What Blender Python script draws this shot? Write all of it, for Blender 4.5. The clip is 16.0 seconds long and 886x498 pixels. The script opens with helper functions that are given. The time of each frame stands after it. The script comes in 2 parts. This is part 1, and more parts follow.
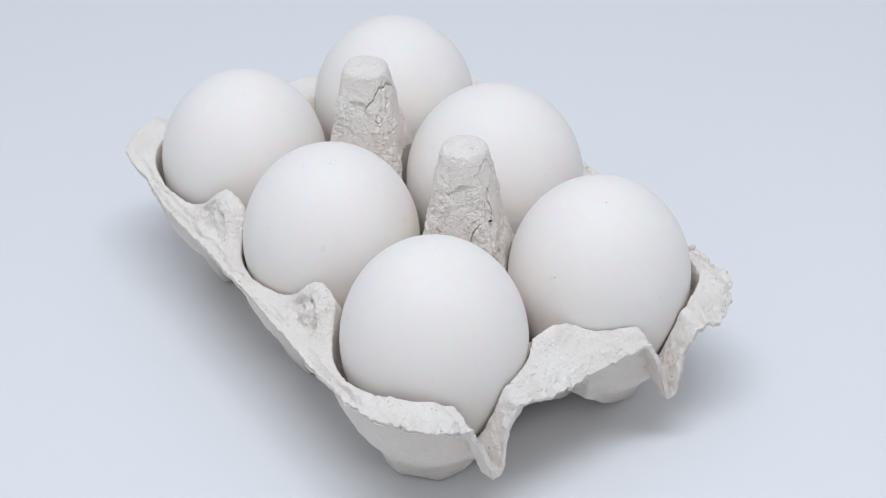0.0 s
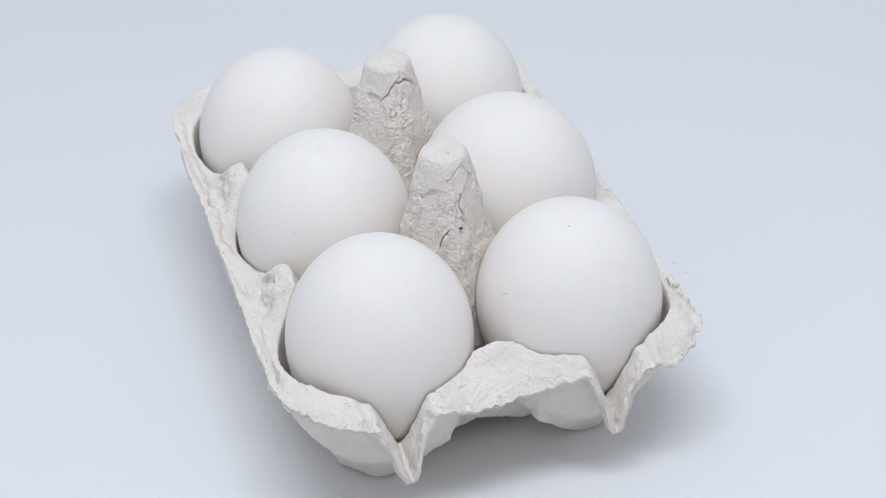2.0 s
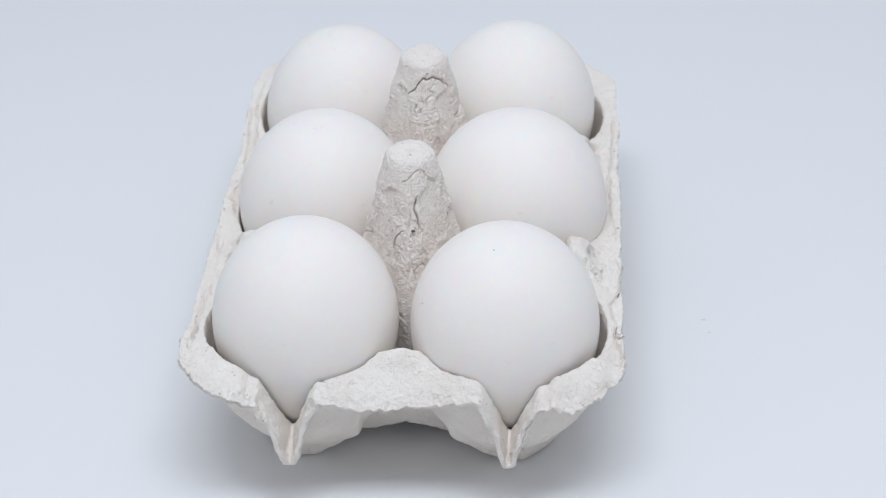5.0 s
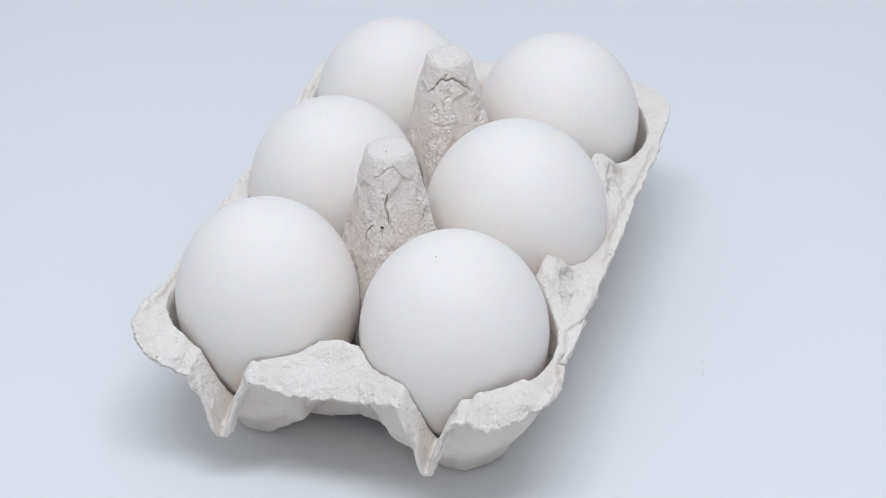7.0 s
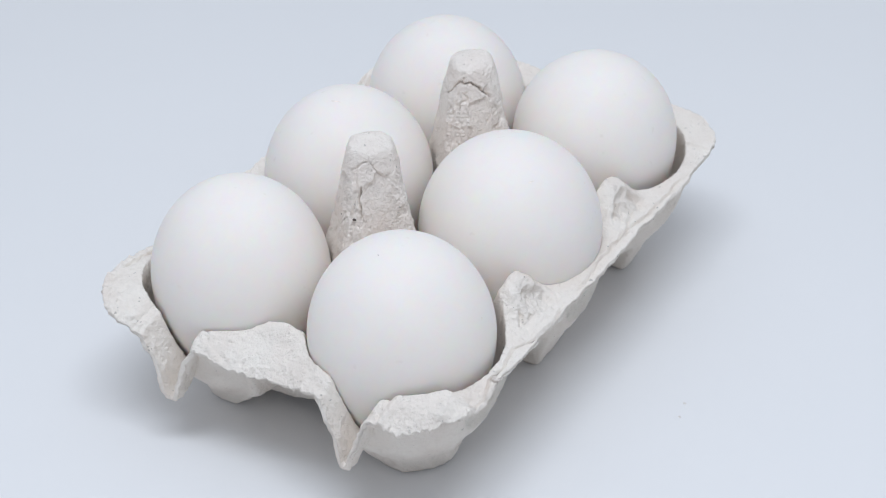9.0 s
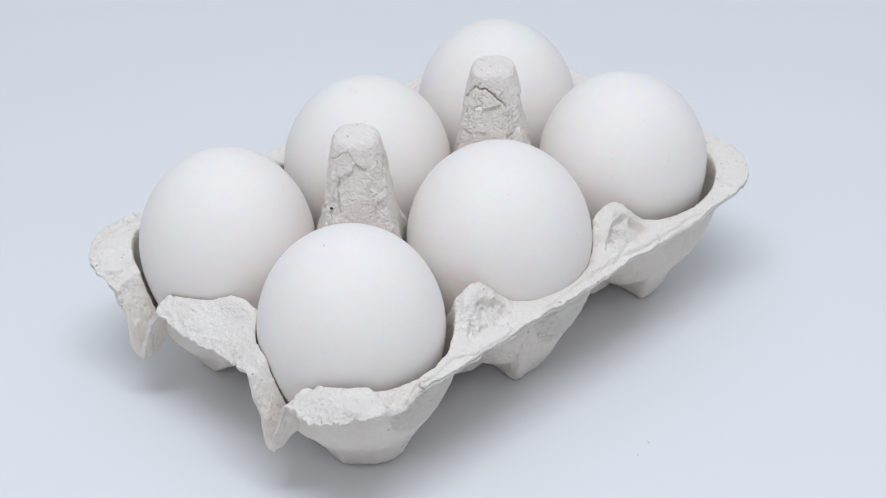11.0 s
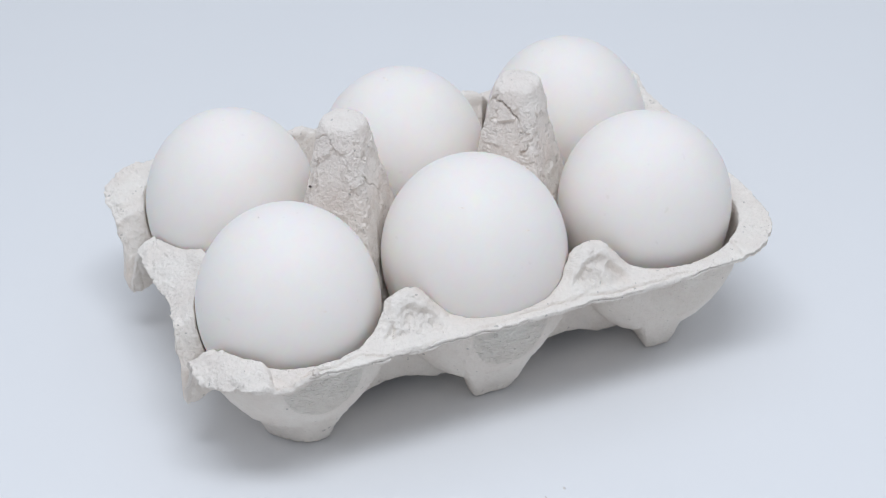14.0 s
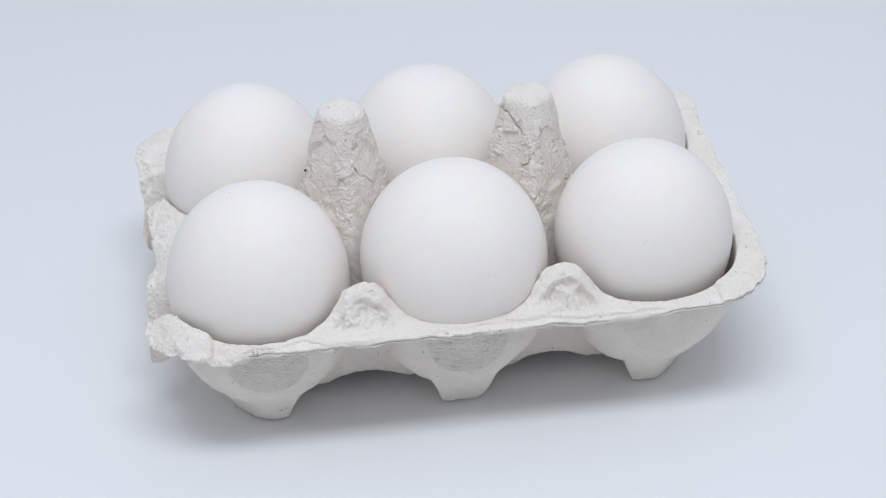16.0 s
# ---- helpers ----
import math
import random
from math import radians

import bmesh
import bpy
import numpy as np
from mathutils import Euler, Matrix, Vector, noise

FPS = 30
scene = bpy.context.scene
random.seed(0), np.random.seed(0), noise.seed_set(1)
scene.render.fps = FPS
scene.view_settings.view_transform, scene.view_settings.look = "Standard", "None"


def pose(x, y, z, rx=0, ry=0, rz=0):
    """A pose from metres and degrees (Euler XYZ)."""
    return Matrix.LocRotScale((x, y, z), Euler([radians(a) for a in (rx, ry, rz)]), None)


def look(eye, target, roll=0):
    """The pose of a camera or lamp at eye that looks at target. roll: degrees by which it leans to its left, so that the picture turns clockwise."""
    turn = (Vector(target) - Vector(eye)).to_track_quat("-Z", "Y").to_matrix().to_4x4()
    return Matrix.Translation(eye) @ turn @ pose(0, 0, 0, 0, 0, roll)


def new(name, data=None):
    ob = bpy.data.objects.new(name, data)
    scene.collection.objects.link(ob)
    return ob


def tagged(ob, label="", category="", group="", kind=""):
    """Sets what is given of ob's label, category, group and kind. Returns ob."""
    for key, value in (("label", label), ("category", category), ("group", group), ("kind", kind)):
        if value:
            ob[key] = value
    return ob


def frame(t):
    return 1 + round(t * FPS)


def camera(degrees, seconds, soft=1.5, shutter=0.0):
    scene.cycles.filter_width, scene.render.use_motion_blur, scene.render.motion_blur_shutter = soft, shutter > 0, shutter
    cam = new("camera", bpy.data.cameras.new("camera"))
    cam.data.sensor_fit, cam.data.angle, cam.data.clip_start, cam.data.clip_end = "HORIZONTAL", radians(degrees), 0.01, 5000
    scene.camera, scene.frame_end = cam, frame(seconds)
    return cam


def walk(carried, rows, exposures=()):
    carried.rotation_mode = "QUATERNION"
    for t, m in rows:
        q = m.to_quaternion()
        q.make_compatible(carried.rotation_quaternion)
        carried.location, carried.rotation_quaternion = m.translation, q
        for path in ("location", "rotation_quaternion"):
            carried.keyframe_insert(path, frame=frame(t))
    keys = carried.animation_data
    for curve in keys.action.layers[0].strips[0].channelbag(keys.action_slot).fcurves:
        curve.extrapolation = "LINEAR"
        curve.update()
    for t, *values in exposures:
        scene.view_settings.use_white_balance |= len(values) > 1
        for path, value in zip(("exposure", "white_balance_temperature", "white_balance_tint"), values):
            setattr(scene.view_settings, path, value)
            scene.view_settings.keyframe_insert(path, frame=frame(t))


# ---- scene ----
# ---- camera ----
# A fixed camera on a stand; the disc under the carton turns at an even rate.
cam = camera(27.0, 16.0, soft=1.0)
cam.data.dof.use_dof, cam.data.dof.focus_distance, cam.data.dof.aperture_fstop = True, 0.43, 32.0
EYE, TARGET, ROLL = (0.0, -0.39035, 0.29855), (0.00329, 0.00245, 0.02269), -1.39
walk(cam, [(0.0, look(EYE, TARGET, ROLL)), (16.0, look(EYE, TARGET, ROLL))])

TURN_START, TURN_RATE = 29.38, -7.126   # degrees, degrees a second


def turn_at(t):
    return pose(0, 0, 0, 0, 0, TURN_START + TURN_RATE * t)


# ---- world and lights ----
world = bpy.data.worlds.new("studio_world")
scene.world = world
world.use_nodes = True
# even bluish-white ambient fill from all round; the light tent is assumed, not built
world.node_tree.nodes["Background"].inputs[0].default_value = (0.876, 0.960, 1.095, 1)
world.node_tree.nodes["Background"].inputs[1].default_value = 0.485
scene.view_settings.exposure = 0.0


def soft_lamp(name, eye, target, sx, sy, watts, colour):
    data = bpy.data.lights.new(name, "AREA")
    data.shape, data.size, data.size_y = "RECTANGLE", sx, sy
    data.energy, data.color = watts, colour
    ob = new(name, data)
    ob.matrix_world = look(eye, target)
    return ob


soft_lamp("overhead_softbox", (0.0, -0.23, 0.78), (0.0, -0.03, 0.0), 0.52, 0.16, 3.5, (0.788, 0.860, 0.970))
# unseen fill lamp, added to bring more of the ambient light from above
soft_lamp("overhead_fill", (0.0, 0.0, 1.15), (0.0, 0.001, 0.0), 1.3, 1.3, 2.5, (0.788, 0.860, 0.970))

# ---- materials ----


def material(name):
    mat = bpy.data.materials.new(name)
    mat.use_nodes = True
    nt = mat.node_tree
    return mat, nt, nt.nodes["Principled BSDF"]


def node(nt, kind, **values):
    n = nt.nodes.new(kind)
    for key, value in values.items():
        n.inputs[key.replace("_", " ")].default_value = value
    return n


def noise_node(nt, coords, scale, detail=4.0, rough=0.6):
    n = node(nt, "ShaderNodeTexNoise", Scale=scale, Detail=detail, Roughness=rough)
    nt.links.new(coords.outputs["Object"], n.inputs["Vector"])
    return n


def ramp(nt, source, stops):
    r = nt.nodes.new("ShaderNodeValToRGB")
    while len(r.color_ramp.elements) < len(stops):
        r.color_ramp.elements.new(0.5)
    for e, (p, c) in zip(r.color_ramp.elements, stops):
        e.position, e.color = p, (*c, 1)
    nt.links.new(source, r.inputs["Fac"])
    return r


def bump(nt, height, strength, distance, normal=None):
    b = node(nt, "ShaderNodeBump", Strength=strength, Distance=distance)
    nt.links.new(height, b.inputs["Height"])
    if normal is not None:
        nt.links.new(normal.outputs["Normal"], b.inputs["Normal"])
    return b


def mix(nt, a, b, fac, mode="MIX"):
    m = nt.nodes.new("ShaderNodeMix")
    m.data_type, m.blend_type = "RGBA", mode
    for source, socket in ((fac, m.inputs[0]), (a, m.inputs[6]), (b, m.inputs[7])):
        if hasattr(source, "is_linked"):
            nt.links.new(source, socket)
        else:
            socket.default_value = source if isinstance(source, float) else (*source, 1)
    return m.outputs[2]


def pulp_material(name, base, screen=0.0, grain_depth=0.2):
    """Moulded recycled paper: matt, fibrous, flecked with grey and ochre."""
    mat, nt, bsdf = material(name)
    co = nt.nodes.new("ShaderNodeTexCoord")
    broad = noise_node(nt, co, 60.0, 3.0)
    tone = ramp(nt, broad.outputs["Fac"], [(0.35, (base[0] * 0.97, base[1] * 0.94, base[2] * 0.93)), (0.65, [min(1, c * 1.02) for c in base])])
    fine = noise_node(nt, co, 1100.0, 5.0, 0.75)
    grain = ramp(nt, fine.outputs["Fac"], [(0.34, (0.80, 0.78, 0.75)), (0.50, (1, 1, 1))])
    colour = mix(nt, tone.outputs["Color"], grain.outputs["Color"], grain_depth, "MULTIPLY")
    fleck = noise_node(nt, co, 520.0, 2.0, 0.5)
    spots = ramp(nt, fleck.outputs["Fac"], [(0.705, (0, 0, 0)), (0.75, (0.6, 0.6, 0.6))])
    colour = mix(nt, colour, (0.42, 0.38, 0.34), spots.outputs["Color"])
    nt.links.new(colour, bsdf.inputs["Base Color"])
    bsdf.inputs["Roughness"].default_value = 0.95
    bsdf.inputs["Specular IOR Level"].default_value = 0.15
    lump = noise_node(nt, co, 260.0, 5.0, 0.65)
    first = bump(nt, lump.outputs["Fac"], 0.6, 0.0008)
    speckle = noise_node(nt, co, 560.0, 4.0, 0.7)
    first = bump(nt, speckle.outputs["Fac"], 0.9, 0.0008, first)
    last = bump(nt, fine.outputs["Fac"], 1.0, 0.0006, first)
    if screen:
        stretch = nt.nodes.new("ShaderNodeMapping")
        stretch.inputs["Scale"].default_value = (700.0, 650.0, 1500.0)
        nt.links.new(co.outputs["Object"], stretch.inputs["Vector"])
        wave = node(nt, "ShaderNodeTexNoise", Scale=1.0, Detail=2.0)
        nt.links.new(stretch.outputs["Vector"], wave.inputs["Vector"])
        last = bump(nt, wave.outputs["Fac"], screen, 0.0014, last)
    nt.links.new(last.outputs["Normal"], bsdf.inputs["Normal"])
    return mat


def shell_material():
    """White hen's egg: satin, faintly cloudy, with fine pores."""
    mat, nt, bsdf = material("eggshell")
    co = nt.nodes.new("ShaderNodeTexCoord")
    cloud = noise_node(nt, co, 45.0, 4.0)
    tone = ramp(nt, cloud.outputs["Fac"], [(0.3, (0.825, 0.767, 0.716)), (0.7, (0.850, 0.792, 0.741))])
    freckle = noise_node(nt, co, 260.0, 2.0)
    mark = ramp(nt, freckle.outputs["Fac"], [(0.22, (0.90, 0.88, 0.86)), (0.30, (1, 1, 1))])
    nt.links.new(mix(nt, tone.outputs["Color"], mark.outputs["Color"], 0.6, "MULTIPLY"), bsdf.inputs["Base Color"])
    bsdf.inputs["Roughness"].default_value = 0.6
    bsdf.inputs["Specular IOR Level"].default_value = 0.25
    bsdf.inputs["Subsurface Weight"].default_value = 0.4
    bsdf.inputs["Subsurface Radius"].default_value = (1.0, 0.42, 0.22)
    bsdf.inputs["Subsurface Scale"].default_value = 0.002
    pores = noise_node(nt, co, 1500.0, 3.0)
    waves = noise_node(nt, co, 90.0, 3.0)
    b = bump(nt, waves.outputs["Fac"], 0.35, 0.0006)
    nt.links.new(bump(nt, pores.outputs["Fac"], 0.12, 0.0002, b).outputs["Normal"], bsdf.inputs["Normal"])
    return mat


def plain_material(name, base, roughness, scale=30.0, amount=0.04, grain=0.1):
    mat, nt, bsdf = material(name)
    co = nt.nodes.new("ShaderNodeTexCoord")
    n = noise_node(nt, co, scale, 4.0)
    tone = ramp(nt, n.outputs["Fac"], [(0.3, [c * (1 - amount) for c in base]), (0.7, [min(1, c * (1 + amount)) for c in base])])
    nt.links.new(tone.outputs["Color"], bsdf.inputs["Base Color"])
    bsdf.inputs["Roughness"].default_value = roughness
    bsdf.inputs["Specular IOR Level"].default_value = 0.25
    f = noise_node(nt, co, scale * 40, 3.0)
    nt.links.new(bump(nt, f.outputs["Fac"], grain, 0.0002).outputs["Normal"], bsdf.inputs["Normal"])
    return mat


PULP = pulp_material("moulded_pulp", (0.975, 0.908, 0.826))
PULP_COARSE = pulp_material("coarse_pulp", (0.985, 0.905, 0.825), grain_depth=0.25)
PULP_SCREEN = pulp_material("screen_marked_pulp", (0.930, 0.876, 0.790), screen=1.0)
PULP_FAINT = pulp_material("faintly_marked_pulp", (0.955, 0.892, 0.805), screen=0.45)
SHELL = shell_material()
PAPER = plain_material("white_paper", (0.765, 0.755, 0.747), 0.6, 6.0, 0.008, 0.05)
DARK_SPECK = plain_material("dark_speck", (0.10, 0.08, 0.07), 0.8, 900.0, 0.3)
PALE_SPECK = plain_material("pale_speck", (0.72, 0.67, 0.63), 0.8, 900.0, 0.2)
SCUFF = plain_material("grey_scuff", (0.82, 0.74, 0.665), 0.6, 900.0, 0.15)

# ---- helpers for meshes ----


def link_mesh(name, verts, faces, mat, parent=None, label="", smooth=True):
    me = bpy.data.meshes.new(name)
    me.from_pydata(verts, [], faces)
    me.materials.append(mat)
    if smooth:
        me.shade_smooth()
    ob = new(name, me)
    if parent is not None:
        ob.parent = parent
    return tagged(ob, label)


def part(name, bm, mat, parent=None, label="", smooth=True):
    me = bpy.data.meshes.new(name)
    bm.to_mesh(me)
    bm.free()
    me.materials.append(mat)
    if smooth:
        me.shade_smooth()
    ob = new(name, me)
    if parent is not None:
        ob.parent = parent
    return tagged(ob, label)


def lattice(seed):
    return np.random.default_rng(seed).random((64, 64, 8)) * 2 - 1


def fbm(p, scale, seed, octaves=3, gain=0.5):
    """Smooth value noise of rows of x, y, z, about -1 to 1; scale in cells a metre."""
    grid, total, amp = lattice(seed), np.zeros(len(p)), 1.0
    for o in range(octaves):
        q = p * scale * 2.0 ** o + 17.3 * (o + 1)
        i = np.floor(q).astype(int)
        f = q - i
        f = f * f * (3 - 2 * f)
        value = np.zeros(len(p))
        for c in range(8):
            k = np.array([c & 1, c >> 1 & 1, c >> 2 & 1])
            w = np.where(k, f, 1 - f).prod(1)
            j = i + k
            value += w * grid[j[:, 0] % 64, j[:, 1] % 64, j[:, 2] % 8]
        total += amp * value
        amp *= gain
    return total


def smin(a, b, k):
    h = np.clip(0.5 + 0.5 * (b - a) / k, 0, 1)
    return b + (a - b) * h - k * h * (1 - h)


def terrace(f, n, edge=0.12):
    """Noise cut into flat plates with steep broken edges, as where layers of paper tear."""
    q = f * n
    base = np.floor(q)
    return (base + np.clip((q - base) / edge, 0, 1)) / n


def step(a, b, x):
    t = np.clip((x - a) / (b - a), 0, 1)
    return t * t * (3 - 2 * t)


# ---- the table and the turning disc ----


def box(bm, x0, y0, z0, x1, y1, z1):
    vs = [bm.verts.new((x, y, z)) for z in (z0, z1) for y in (y0, y1) for x in (x0, x1)]
    for f in ((0, 2, 3, 1), (4, 5, 7, 6), (0, 1, 5, 4), (2, 6, 7, 3), (0, 4, 6, 2), (1, 3, 7, 5)):
        bm.faces.new([vs[i] for i in f])


def slab(name, *size, mat, label):
    bm = bmesh.new()
    box(bm, *size)
    return tagged(part(name, bm, mat, smooth=False), label, "table", kind="structure")


def make_disc(radius, thick, sides=160):
    """The white turning disc that carries the carton."""
    bm = bmesh.new()
    rings = ((radius - 0.002, 0.0), (radius, -0.002), (radius, -thick + 0.002), (radius - 0.002, -thick))
    loops = [[bm.verts.new((r * math.cos(2 * math.pi * i / sides), r * math.sin(2 * math.pi * i / sides), z)) for i in range(sides)] for r, z in rings]
    for a, b in zip(loops, loops[1:]):
        for i in range(sides):
            bm.faces.new((a[i], b[i], b[(i + 1) % sides], a[(i + 1) % sides]))
    bm.faces.new(loops[0])
    bm.faces.new(loops[-1][::-1])
    return bm


table = slab("table_top", -1.0, -1.0, -0.05, 1.0, 1.0, -0.014, mat=PAPER, label="plain white studio table top")
disc = part("turntable_disc", make_disc(0.80, 0.010), PAPER, smooth=False)
tagged(disc, "smooth white turning disc under the egg carton", "turntable")


def grain_mesh(radius, height, seed):
    """A crumb: a small uneven dome."""
    rng = random.Random(seed)
    bm = bmesh.new()
    bmesh.ops.create_icosphere(bm, subdivisions=2, radius=1.0)
    for v in bm.verts:
        v.co *= rng.uniform(0.75, 1.1)
        v.co = Vector((v.co.x * radius, v.co.y * radius * 0.7, max(-0.2, v.co.z) * height))
    return bm


for j, (x, y, r) in enumerate(((0.0717, 0.0064, 0.0005), (0.0730, 0.0011, 0.0004))):
    crumb = part("paper_crumb", grain_mesh(r, r * 0.6, j), PALE_SPECK, disc, "tiny pale crumb of pulp")
    crumb.location = (x, y, 0.0)

# ---- the egg carton ----
HALF_X, HALF_Y, CORNER = 0.0512, 0.0755, 0.016
CELLS = [(sx * 0.0237, iy * 0.0478) for iy in (-1, 0, 1) for sx in (-1, 1)]
CELL_RADII = (0.0225, 0.0227, 0.0226, 0.0234, 0.0225, 0.0226)
POSTS = [(0.0003, -0.0240), (0.0003, 0.0225)]
BUMPS = [(sx * 0.0440, sy * 0.0240) for sx in (-1, 1) for sy in (-1, 1)]
PULP_THICK = 0.0018


def outline(nx, ny):
    """Points of a rectangular net, pulled at the border to a rounded and torn outline."""
    u, v = np.meshgrid(np.linspace(-1, 1, nx), np.linspace(-1, 1, ny))
    u, v = u.ravel(), v.ravel()
    a = np.maximum(np.maximum(np.abs(u), np.abs(v)), 1e-6)
    base = np.stack([u * HALF_X, v * HALF_Y], 1)
    edge = base / a[:, None]
    core = np.clip(edge, [CORNER - HALF_X, CORNER - HALF_Y], [HALF_X - CORNER, HALF_Y - CORNER])
    d = edge - core
    length = np.maximum(np.linalg.norm(d, axis=1), 1e-9)
    rounded = core + d * np.minimum(1, CORNER / length)[:, None]
    ragged = np.where(edge[:, 1] < -0.055, 0.0008, 0.0006) * fbm(np.c_[edge, 0 * a], 130, 3, 4, 0.5)
    ragged += np.where(edge[:, 1] < -0.055, 0.00036, 0.0002) * fbm(np.c_[edge, 0 * a], 800, 33, 2, 0.7)
    front = np.abs(edge[:, 1] + HALF_Y) < 1e-6
    ex = np.abs(edge[:, 0])
    ragged += np.where(front, 0.0013 * np.exp(-((ex - 0.0252) / 0.0030) ** 2) - 0.0025 * np.exp(-(ex / 0.012) ** 2), 0)
    ragged += np.where(edge[:, 1] < -0.05, 0.0022 * np.exp(-((edge[:, 0] + 0.040) / 0.009) ** 2), 0)
    out = d / length[:, None]
    return base + (rounded - edge + out * ragged[:, None]) * (a ** 8)[:, None], a


def carton_height(x, y):
    """The height of the pulp sheet's upper side."""
    cup = np.full_like(x, 9.0)
    for (cx, cy), R in zip(CELLS, CELL_RADII):
        dx, dy = (x - cx) * np.sign(cx), y - cy
        r = np.hypot(dx, dy)
        R = R + (0.0012 if abs(cy) > 0.01 else 0.0004) * step(0.2, 0.8, dx / np.maximum(r, 1e-6))
        bowl = np.where(r < R, 0.0355 - 0.0322 * np.sqrt(np.maximum(0, 1 - (r / R) ** 1.75)), 0.0355 + (r - R) * 14)
        if abs(cy) > 0.01:
            # corner cups stand on a broad chamfered foot
            dz = dy * np.sign(cy)
            sides = [(dx - 0.0105) * 2.5, (dz - 0.0078) * 2.5, (dx + dz - 0.0120) * 2.0, (-dx - 0.0010) * 0.9, (-dx - 0.0100) * 6.0, (-dz - 0.0030) * 3.0]
        else:
            sides = [(dx - 0.0108) * 2.4, (-dx - 0.0020) * 3.0, (np.abs(dy) - 0.0037) * 3.0]
        foot = 0.002 + np.maximum.reduce([0 * x, *sides])
        foot = foot + np.maximum(0, foot - 0.020) * 2.5
        cup = np.minimum(cup, smin(bowl, foot, 0.002))
    ax, ay = np.abs(x), np.abs(y)
    saddle = 0.0080 - 0.0028 * np.clip((ay - 0.0235) / 0.010, -1, 1) ** 2
    cap = saddle
    for px, py in POSTS:
        d = (np.abs(x - px) ** 1.25 + np.abs(y - py) ** 1.25) ** (1 / 1.25)
        cap = np.maximum(cap, 0.0625 - np.maximum(0, d - 0.0042) * 2.6)
    # side flanges with a pinched bump between every two cells
    rim = np.where(x > 0, 0.0342 + 0.0027 * step(0.0575, 0.0685, -y) - 0.0006 * np.exp(-(y / 0.02) ** 2) + 0.0015 * step(0.045, 0.07, y),
                   0.0337 + 0.0034 * step(0.035, 0.060, y) + 0.0028 * step(0.040, 0.068, -y))
    bumps = 0 * x
    for bx, by in BUMPS:
        across = 0.72 * np.exp(-(np.abs(y - by) / np.where(x > 0, 0.0068, 0.0078)) ** 3) + 0.28 * np.exp(-((y - by) / 0.0120) ** 2)
        bumps = np.maximum(bumps, np.where(np.sign(x) == np.sign(bx), 0.0083 * across, 0))
    climb = step(0.0262, 0.0303, ax)
    side = saddle + (rim - 0.007 - saddle) * climb + 0.007 * step(0.0300, 0.0360, ax) + bumps * step(0.0350, 0.0390, ax) * (1 - step(0.0400, 0.0496, ax))
    # end flanges: the front one torn, with two deep notches, the back one whole
    front = step(0.0, 0.01, -y)
    lip = 0.0345 + front * np.where(x > 0, 0.0034, 0.0018) * np.exp(-((ax - 0.0165) / 0.0070) ** 2) + (1 - front) * 0.0015
    lip = lip + front * np.where(x > 0, 0.0016, 0.0020) * step(0.029, 0.041, ax)
    swell = 0.0031 * np.exp(-(x / 0.0064) ** 2) * (1 - step(0.062, 0.066, ay))
    arch = 0.0072 - 0.0028 * np.clip(x / 0.010, -1, 1) ** 2
    end = arch + (lip - 0.007 - arch) * step(0.0490, 0.0530, ay) + (0.007 + swell) * step(0.0565, 0.0614, ay)
    cap = np.maximum.reduce([cap, side, end])
    slope = step(0.063, 0.079, ay)
    drop = slope * (np.where(x > 0, 0.0025 + 0.0042 * step(0.031, 0.042, ax), 0.0025 - 0.0025 * step(0.032, 0.042, ax)) + 0.0040 * (1 - step(0.020, 0.037, ax)))
    away = (ax - 0.0252) / 0.0070
    sharp = np.where((x > 0) & (away < 0), 1.8, 1.4)
    notch = 0.0148 * np.minimum(1.0, 1.10 * np.clip(1 - np.abs(away), 0, 1) ** sharp)
    cap = cap - front * (drop + notch * step(0.055, 0.062, ay))
    # the torn corner hangs down at its outer edge
    cap = cap - np.where(x > 0, 0.0030, 0.0) * step(0.0445, 0.0512, ax) * step(0.052, 0.068, -y)
    return smin(cup, cap, 0.0022)


def sheet_normals(p, nx, ny):
    g = p.reshape(ny, nx, 3)
    n = np.cross(np.gradient(g, axis=1), np.gradient(g, axis=0)).reshape(-1, 3)
    return n / np.maximum(np.linalg.norm(n, axis=1, keepdims=True), 1e-12)


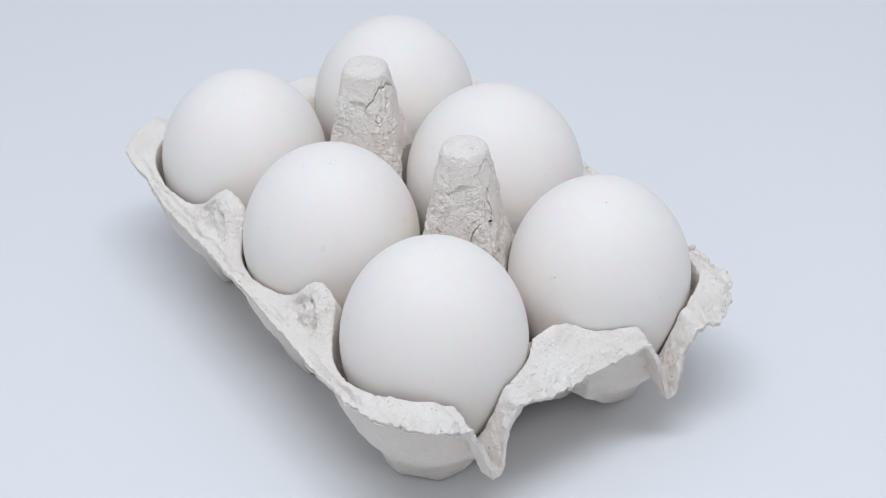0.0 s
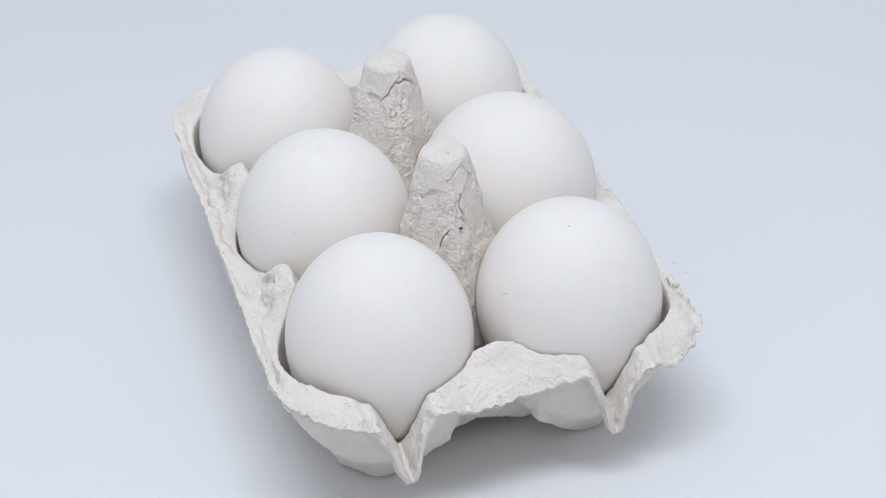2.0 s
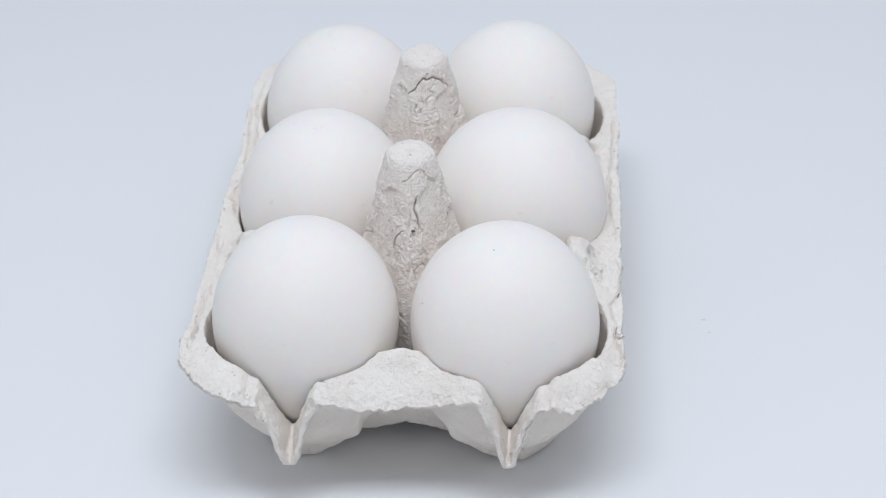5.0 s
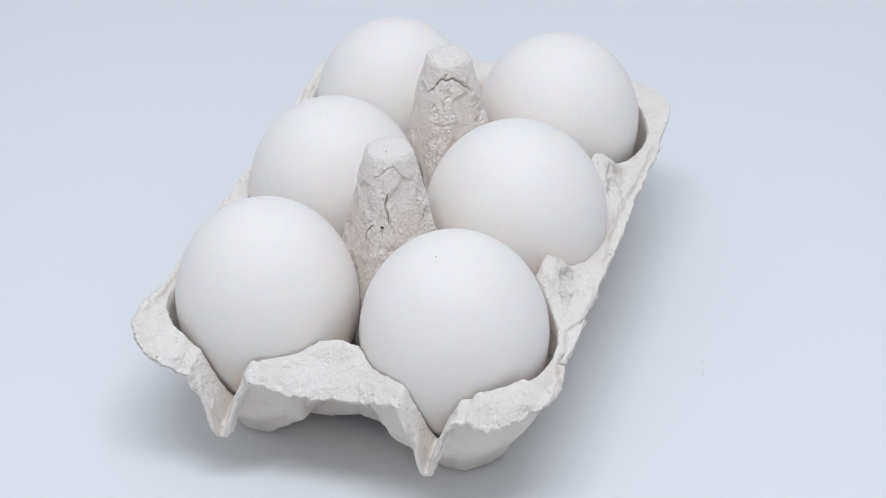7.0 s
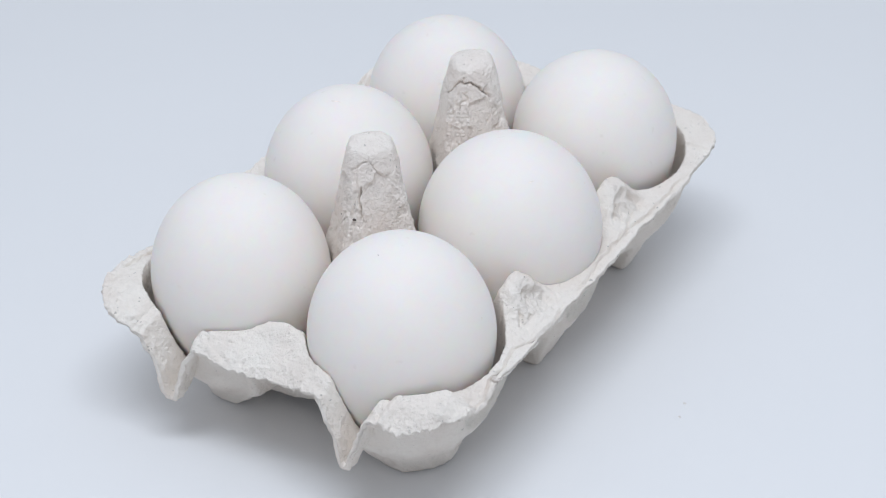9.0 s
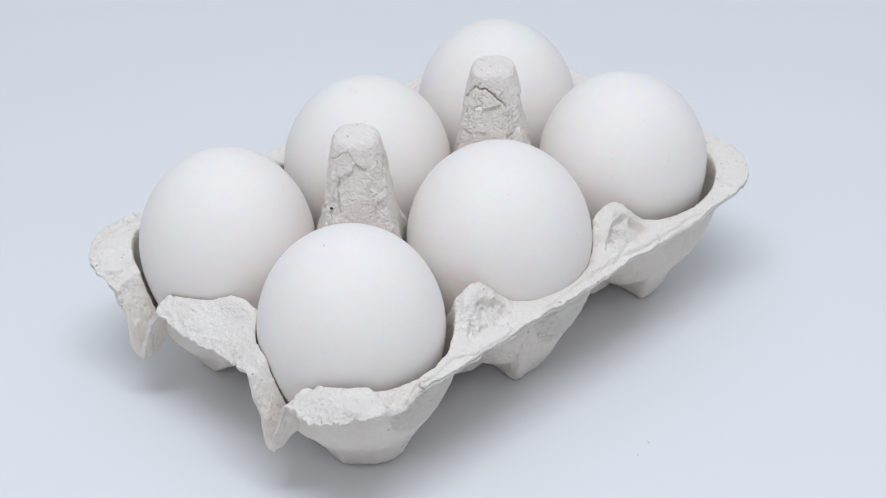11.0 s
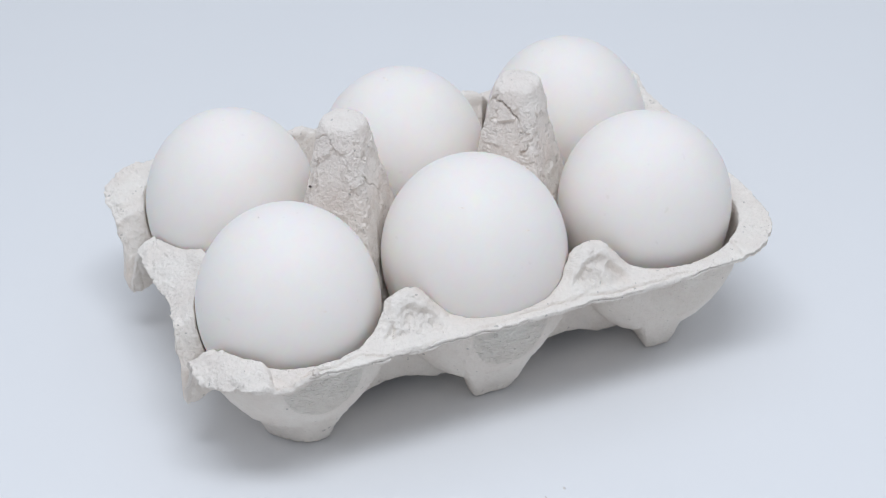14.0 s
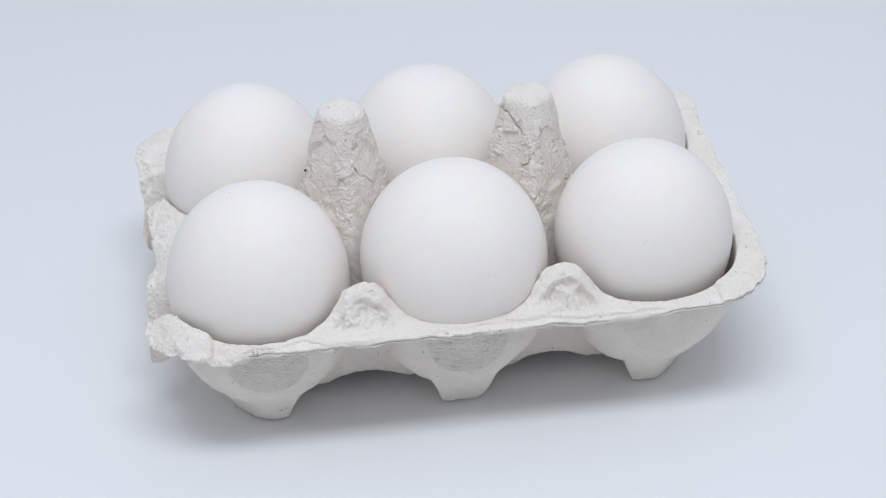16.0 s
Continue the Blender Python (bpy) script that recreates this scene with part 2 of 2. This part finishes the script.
def post_mesh(i, rings=300, sides=330):
    """A blunt crumpled post: ridges towards the saddles, hollow faces towards the eggs."""
    px, py = POSTS[i]
    z = np.concatenate([np.linspace(0.011, 0.0662, rings - 24), 0.0662 + 0.0018 * np.sin(np.linspace(0, 1, 25)[1:] * math.pi / 2)])
    ang = np.linspace(0, 2 * math.pi, sides, endpoint=False)
    Z, A = np.meshgrid(z, ang, indexing="ij")
    ux, uy = np.cos(A), np.sin(A)
    k = 1.2 + 0.45 * np.clip((Z - 0.045) / 0.02, 0, 1)
    s = 0.0054 + (0.0665 - np.minimum(Z, 0.0665)) / 3.55 + 0.0030 * np.clip((0.040 - Z) / 0.022, 0, 1) ** 2
    lid = np.clip((Z - 0.0662) / 0.0018, 0, 1)
    rho = s / (np.abs(ux) ** k + np.abs(uy) ** k) ** (1 / k)
    rho = rho * np.sqrt(np.maximum(0, 1 - lid ** 3)) * (1 - 0.10 * lid)
    for (cx, cy), R in zip(CELLS, CELL_RADII):
        dx, dy = cx - px, cy - py
        re = (R + 0.0003) * np.sqrt(np.maximum(0, 1 - np.clip((Z - 0.036) / 0.0275, 0, 1) ** 2)) + 0.0002
        along = dx * ux + dy * uy
        q = re ** 2 - (dx * dx + dy * dy) + along ** 2
        near = np.where((q > 0) & (along > 0), along - np.sqrt(np.maximum(q, 0)), 1.0)
        rho = np.minimum(rho, np.maximum(near, 0.002))
    p = np.stack([rho * ux, rho * uy, Z], -1).reshape(-1, 3)
    out = np.stack([ux, uy, 0.35 + 0.65 * lid], -1).reshape(-1, 3)
    out /= np.linalg.norm(out, axis=1, keepdims=True)
    w = p + [0.05 * i, 0, 0]
    creases = np.abs(fbm(w * [1, 1, 0.8], 190, 31 + i, 3, 0.5))
    pits = np.abs(fbm(w, 700, 71 + i, 3, 0.75))
    lumps = 0.0004 * terrace(fbm(w * [1, 1, 0.7], 230, 141 + i, 4, 0.6), 4.0) + 0.0003 * np.minimum(creases, 0.45) + 0.0006 * np.minimum(pits, 0.45)
    shelf = p[:, 2] - 0.0530 - 0.0035 * fbm(w, 120, 101 + i, 3, 0.6)
    lumps += 0.0003 * step(-0.0004, 0.0003, shelf) * step(-0.1, 0.15, fbm(w * [1, 1, 0.2], 60, 111 + i, 2))
    # a few broken cracks
    line, gate = fbm(w * [1, 1, 0.7], 115, 81 + i, 3, 0.6), fbm(w, 70, 91 + i, 2)
    lumps -= 0.0012 * np.exp(-(line / 0.024) ** 2) * step(0.0, 0.12, gate)
    lumps += 0.0004 * fbm(w, 70, 41 + i, 2)
    # a thicker cap with a ragged lower edge, and a seam down the ridge
    ledge = 0.0610 + 0.0042 * fbm(w, 130, 51 + i, 3, 0.6)
    capped = step(-0.0005, 0.0003, p[:, 2] - ledge)
    lumps = lumps * (1 - 0.6 * capped) + 0.0004 * capped
    seam = (A.ravel() - 1.5 * math.pi) * rho.ravel() + 0.0012 * fbm(w, 140, 61 + i, 2)
    lumps -= 0.0006 * np.exp(-(seam / 0.0005) ** 2) * step(0.066, 0.058, p[:, 2])
    # the faces towards the eggs are pressed smooth, the ridges between them stay rough
    side_way = np.minimum(np.abs(p[:, 0]), np.abs(p[:, 1])) + 0.0012 * fbm(w, 110, 121 + i, 3, 0.6)
    pressed = step(0.0030, 0.0042, side_way) * (1 - capped)
    lumps = lumps * (1 - 0.72 * pressed) - 0.00025 * pressed
    # dry cracks under the cap
    for turn, low_end, high_end, depth in ((-1.28, 0.0500 + 0.004 * i, 0.0595 + 0.003 * i, 0.0016 - 0.0010 * i), (0.35, 0.0560, 0.0615, 0.0009), (2.4, 0.0520, 0.0600, 0.0011)):
        off = ((A.ravel() - turn + math.pi) % (2 * math.pi) - math.pi) * rho.ravel() + 0.0016 * fbm(w, 190, 131 + i, 3, 0.6)
        lumps -= depth * np.exp(-(off / 0.00022) ** 2) * step(low_end, low_end + 0.003, p[:, 2]) * (1 - step(high_end - 0.002, high_end, p[:, 2]))
    # an arched tear hangs open under the cap
    bow = (A.ravel() + 1.25 + math.pi) % (2 * math.pi) - math.pi
    tear = p[:, 2] - (0.0648 - 0.0050 * (bow / 0.8) ** 2) - 0.0012 * fbm(w, 240, 151 + i, 4, 0.65)
    open_part = step(-0.25, 0.05, fbm(w, 160, 161 + i, 2)) * (1 - step(0.75, 1.05, np.abs(bow)))
    lumps -= (0.0004 + 0.0009 * i) * np.exp(-(tear / 0.00026) ** 2) * open_part
    p += out * (lumps * np.clip((p[:, 2] - 0.018) / 0.012, 0.2, 1))[:, None]
    p += [px, py, 0]
    idx = np.arange(rings * sides).reshape(rings, sides)
    nxt = np.roll(idx, -1, 1)
    faces = np.stack([idx[:-1], nxt[:-1], nxt[1:], idx[1:]], -1).reshape(-1, 4).tolist()
    faces.append(idx[-1].tolist())
    return p.tolist(), faces


def make_carton():
    nx, ny = 451, 661
    xy, ring = outline(nx, ny)
    p = np.c_[xy, carton_height(xy[:, 0], xy[:, 1])]
    n = sheet_normals(p, nx, ny)
    # crumpled where the sheet was pressed over the posts and bumps, smoother in the cups
    rough = 0.00016 + 0.00016 * step(0.033, 0.045, p[:, 2])
    rough *= 1 - 0.6 * step(0.04, 0.06, p[:, 1])
    ax, ay = np.abs(p[:, 0]), np.abs(p[:, 1])
    # a hollow with a broken upper edge in the outer face of every side bump
    wide = np.abs(ay - 0.024) / 0.0078 + 0.15 * fbm(p, 180, 23, 3)
    face = step(0.0428, 0.0437, ax - 0.0022 * wide ** 2 + 0.0005 * fbm(p, 260, 21, 3)) * (1 - step(0.0466, 0.0484, ax)) * (1 - step(0.75, 1.05, wide))
    torn = step(0.90, 1.0, ring) * np.where(p[:, 1] < -0.05, 1.0, 0.3)
    plates = terrace(fbm(p, 260, 7, 4, 0.6), 5.0)
    p += n * (rough * (0.8 * fbm(p, 330, 5, 3, 0.6) + 0.9 * terrace(fbm(p, 300, 29, 4, 0.65), 3.0) + 0.5 * fbm(p, 900, 15, 2, 0.7)) + face * (0.0010 * plates + 0.0004 * fbm(p, 700, 35, 2) - 0.0013) + torn * (0.0006 * plates + 0.00025 * fbm(p, 620, 17, 3, 0.75)))[:, None]
    p[:, 2] += 0.0009 * step(0.85, 1.0, ring) * fbm(p, 60, 8, 2)
    # the pressed layers of the side rims part in long cracks
    for shift, seed in ((0.0496, 25), (0.0484, 27)):
        line = ax - shift - 0.0016 * fbm(np.c_[0 * ax, p[:, 1], np.sign(p[:, 0])], 110, seed, 3)
        gate = step(0.1, 0.3, fbm(np.c_[0 * ax, p[:, 1], np.sign(p[:, 0])], 45, seed + 1, 2)) * (1 - step(0.058, 0.064, ay))
        p[:, 2] -= 0.0010 * np.exp(-(line / 0.00028) ** 2) * gate
    n = sheet_normals(p, nx, ny)
    thick = PULP_THICK * (1 - 0.35 * step(0.97, 1.0, ring))
    soft = n.reshape(ny, nx, 3)
    for _ in range(16):
        padded = np.pad(soft, ((1, 1), (1, 1), (0, 0)), mode="edge")
        soft = (padded[:-2, 1:-1] + padded[2:, 1:-1] + padded[1:-1, :-2] + padded[1:-1, 2:] + 2 * soft) / 6
    soft = soft.reshape(-1, 3)
    soft /= np.linalg.norm(soft, axis=1, keepdims=True)
    low = p - soft * thick[:, None]
    low += n * (0.00015 * fbm(low, 200, 9, 3))[:, None]
    low[:, 2] = np.maximum(low[:, 2], 0.0)
    verts = np.concatenate([p, low])
    idx = np.arange(nx * ny).reshape(ny, nx)
    quads = np.stack([idx[:-1, :-1], idx[:-1, 1:], idx[1:, 1:], idx[1:, :-1]], -1).reshape(-1, 4)
    border = np.concatenate([idx[0, :], idx[1:, -1], idx[-1, -2::-1], idx[-2:0:-1, 0]])
    k = nx * ny
    # the torn edge is split into layers: a groove runs along it
    inward = np.c_[-np.sign(xy[border]) * [1, 1], np.zeros(len(border))] * np.c_[ax[border] > 0.045, ay[border] > 0.070, ay[border] > 9]
    deep = 0.0014 * np.clip(0.35 + 1.5 * fbm(p[border], 90, 13, 2), 0, 1)
    deep *= np.where(p[border, 1] < -0.062, 0.3, 1.0)
    wander = 0.16 * fbm(p[border], 110, 19, 3)
    t3 = [p[border] + (low[border] - p[border]) * np.clip(f + wander, 0.1, 0.9)[:, None] for f in (0.42, 0.55, 0.68)]
    t3[1] = t3[1] + inward * deep[:, None]
    verts = np.concatenate([verts, *t3])
    m, nb = np.arange(len(border)), len(border)
    loops = [border, 2 * k + m, 2 * k + nb + m, 2 * k + 2 * nb + m, border + k]
    walls = np.concatenate([np.stack([a, b, np.roll(b, -1), np.roll(a, -1)], -1) for a, b in zip(loops, loops[1:])])
    low_mid = low[quads].mean(1)
    tilt = soft[quads, 2].mean(1)
    patch_of = np.full(len(quads), -1)
    for i, (cx, cy) in enumerate(CELLS):
        if cx > 0:
            oval = ((low_mid[:, 1] - cy) / 0.0098) ** 2 + ((low_mid[:, 2] - 0.0290) / 0.0125) ** 2
            patch_of[(oval < 1) & (low_mid[:, 0] > 0.036) & (tilt < 0.75)] = i
    carton = new("egg_carton")
    tagged(carton, "torn-open grey-white moulded pulp carton holding six eggs", "egg carton")

    def sub(name, faces, mat, label=""):
        faces = np.asarray(faces)
        used, inverse = np.unique(faces, return_inverse=True)
        return link_mesh(name, verts[used].tolist(), inverse.reshape(faces.shape).tolist(), mat, carton, label)

    sub("tray", np.concatenate([quads, (quads + k)[patch_of < 0][:, ::-1], walls]), PULP, "moulded pulp tray with six cups and a ragged rim")
    for i in range(len(POSTS)):
        v, f = post_mesh(i)
        post = link_mesh("divider_post", v, f, PULP_COARSE, carton, "crumpled blunt pulp post between four eggs")
        if i == 0:
            for spot, r in (((0.0011, -0.0340, 0.0512), 0.00056), ((-0.0040, -0.0322, 0.0500), 0.00022)):
                near = min(v, key=lambda q: (q[0] - spot[0]) ** 2 + (q[1] - spot[1]) ** 2 + (q[2] - spot[2]) ** 2)
                hole = part("pinhole", grain_mesh(r, r * 0.8, 7), DARK_SPECK, post, "small dark hole in the pulp")
                hole.location = near
    for i in range(len(CELLS)):
        if (patch_of == i).any():
            sub("screen_mark", (quads + k)[patch_of == i][:, ::-1], PULP_FAINT if CELLS[i][1] > 0.01 else PULP_SCREEN, "oval patch with a pressed mesh texture")
    flake = part("torn_flake", grain_mesh(0.0012, 0.0010, 4), PULP_COARSE, carton, "small torn flake standing up from the rim")
    flake.location = (0.0503, -0.0503, 0.0338)
    return carton


carton = make_carton()
CARTON_AT = pose(-0.00283, 0.00307, 0, 0, 0, 1.5)

# ---- the eggs ----


def egg_mesh(radius, top, bottom, seed, rings=72, sides=96):
    """A turned shell: blunt end up, the longer pointed end down; radii in metres from the widest ring."""
    verts, faces = [], []
    for i in range(rings + 1):
        a = math.pi * i / rings
        z = math.cos(a)
        z *= top if z > 0 else bottom
        r = radius * math.sin(a)
        if a > math.pi / 2:
            r *= 1 - 0.05 * math.sin(2 * a - math.pi) ** 2
        for j in range(sides):
            b = 2 * math.pi * j / sides
            verts.append((r * math.cos(b), r * math.sin(b), z))
    for i in range(rings):
        for j in range(sides):
            j2 = (j + 1) % sides
            faces.append((i * sides + j, (i + 1) * sides + j, (i + 1) * sides + j2, i * sides + j2))
    v = np.array(verts)
    v *= 1 + 0.0025 * fbm(v, 45, seed, 2)[:, None]
    return v.tolist(), faces


# name of the cell: place of the widest ring, radius, height above it, lean about x and y
EGGS = [
    ((-0.0235, -0.0476, 0.0351), 0.0220, 0.0255, 0, 0, "smooth white hen's egg in a torn corner cup"),
    ((0.0235, -0.0479, 0.0350), 0.0222, 0.0252, 0, 0, "white hen's egg with two dark specks in a torn cup"),
    ((-0.0240, -0.0001, 0.0368), 0.0221, 0.0245, 0, 0, "white hen's egg with faint grey scuffs in the middle cup"),
    ((0.0248, -0.0001, 0.0372), 0.0230, 0.0250, 0, 0, "large smooth white hen's egg in the middle cup"),
    ((-0.0238, 0.0479, 0.0348), 0.0220, 0.0248, 0, 0, "clean white hen's egg in a rounded corner cup"),
    ((0.0230, 0.0477, 0.0378), 0.0220, 0.0237, 0, 0, "white hen's egg sitting high in a corner cup"),
]


# cell, turn about the upright axis, height angle, length, width, material
MARKS = [
    (1, -115, 76, 0.00032, 0.0002, DARK_SPECK), (1, -158, 26, 0.00032, 0.00025, DARK_SPECK), (1, 8, 24, 0.0007, 0.0005, SCUFF),
    (2, -94, 80.5, 0.0026, 0.0005, SCUFF), (2, -55, 24, 0.0012, 0.0006, SCUFF),
    (3, -36, 57, 0.0016, 0.0003, SCUFF), (3, 21, 37, 0.0010, 0.0004, SCUFF),
]


def mark_mesh(radius, top, az, el, long, wide, seed, sides=14):
    """A thin uneven fleck lying on the shell."""
    rng = random.Random(seed)
    bm = bmesh.new()
    e, a = radians(el), radians(az)
    c = Vector((radius * math.cos(e) * math.cos(a), radius * math.cos(e) * math.sin(a), top * math.sin(e)))
    up = Vector((c.x / radius ** 2, c.y / radius ** 2, c.z / top ** 2)).normalized()
    side = up.cross(Vector((0.3, 0.2, 1))).normalized()
    along = up.cross(side)
    ring = []
    for i in range(sides):
        b = 2 * math.pi * i / sides
        q = c + (side * math.cos(b) * long + along * math.sin(b) * wide) * rng.uniform(0.7, 1.1) * 0.6
        f = math.sqrt((q.x / radius) ** 2 + (q.y / radius) ** 2 + (q.z / top) ** 2)
        ring.append(bm.verts.new(q / f * 1.0026))
    f = bm.verts.new(c * 1.0032)
    for i in range(sides):
        bm.faces.new((ring[i], ring[(i + 1) % sides], f))
    return bm


def make_egg(i):
    at, radius, top, rx, ry, label = EGGS[i]
    bottom = at[2] - 0.0042
    verts, faces = egg_mesh(radius, top, bottom, 20 + i)
    ob = link_mesh("egg", verts, faces, SHELL)
    tagged(ob, label, "egg", "eggs in the carton")
    for j, (cell, az, el, long, wide, mat) in enumerate(MARKS):
        if cell == i:
            dark = mat is DARK_SPECK
            part("speck" if dark else "scuff", mark_mesh(radius, top, az - 37 * i, el, long, wide, j), mat, ob, "tiny dark speck" if dark else "faint grey scuff")
    return ob, CARTON_AT @ pose(*at, rx, ry, 37 * i)


eggs = [make_egg(i) for i in range(len(EGGS))]

# ---- what turns ----


def motions():
    seconds = [float(s) for s in range(17)]
    walk(disc, [(t, turn_at(t)) for t in seconds])
    walk(carton, [(t, turn_at(t) @ CARTON_AT) for t in seconds])
    for ob, at in eggs:
        walk(ob, [(t, turn_at(t) @ at) for t in seconds])


motions()
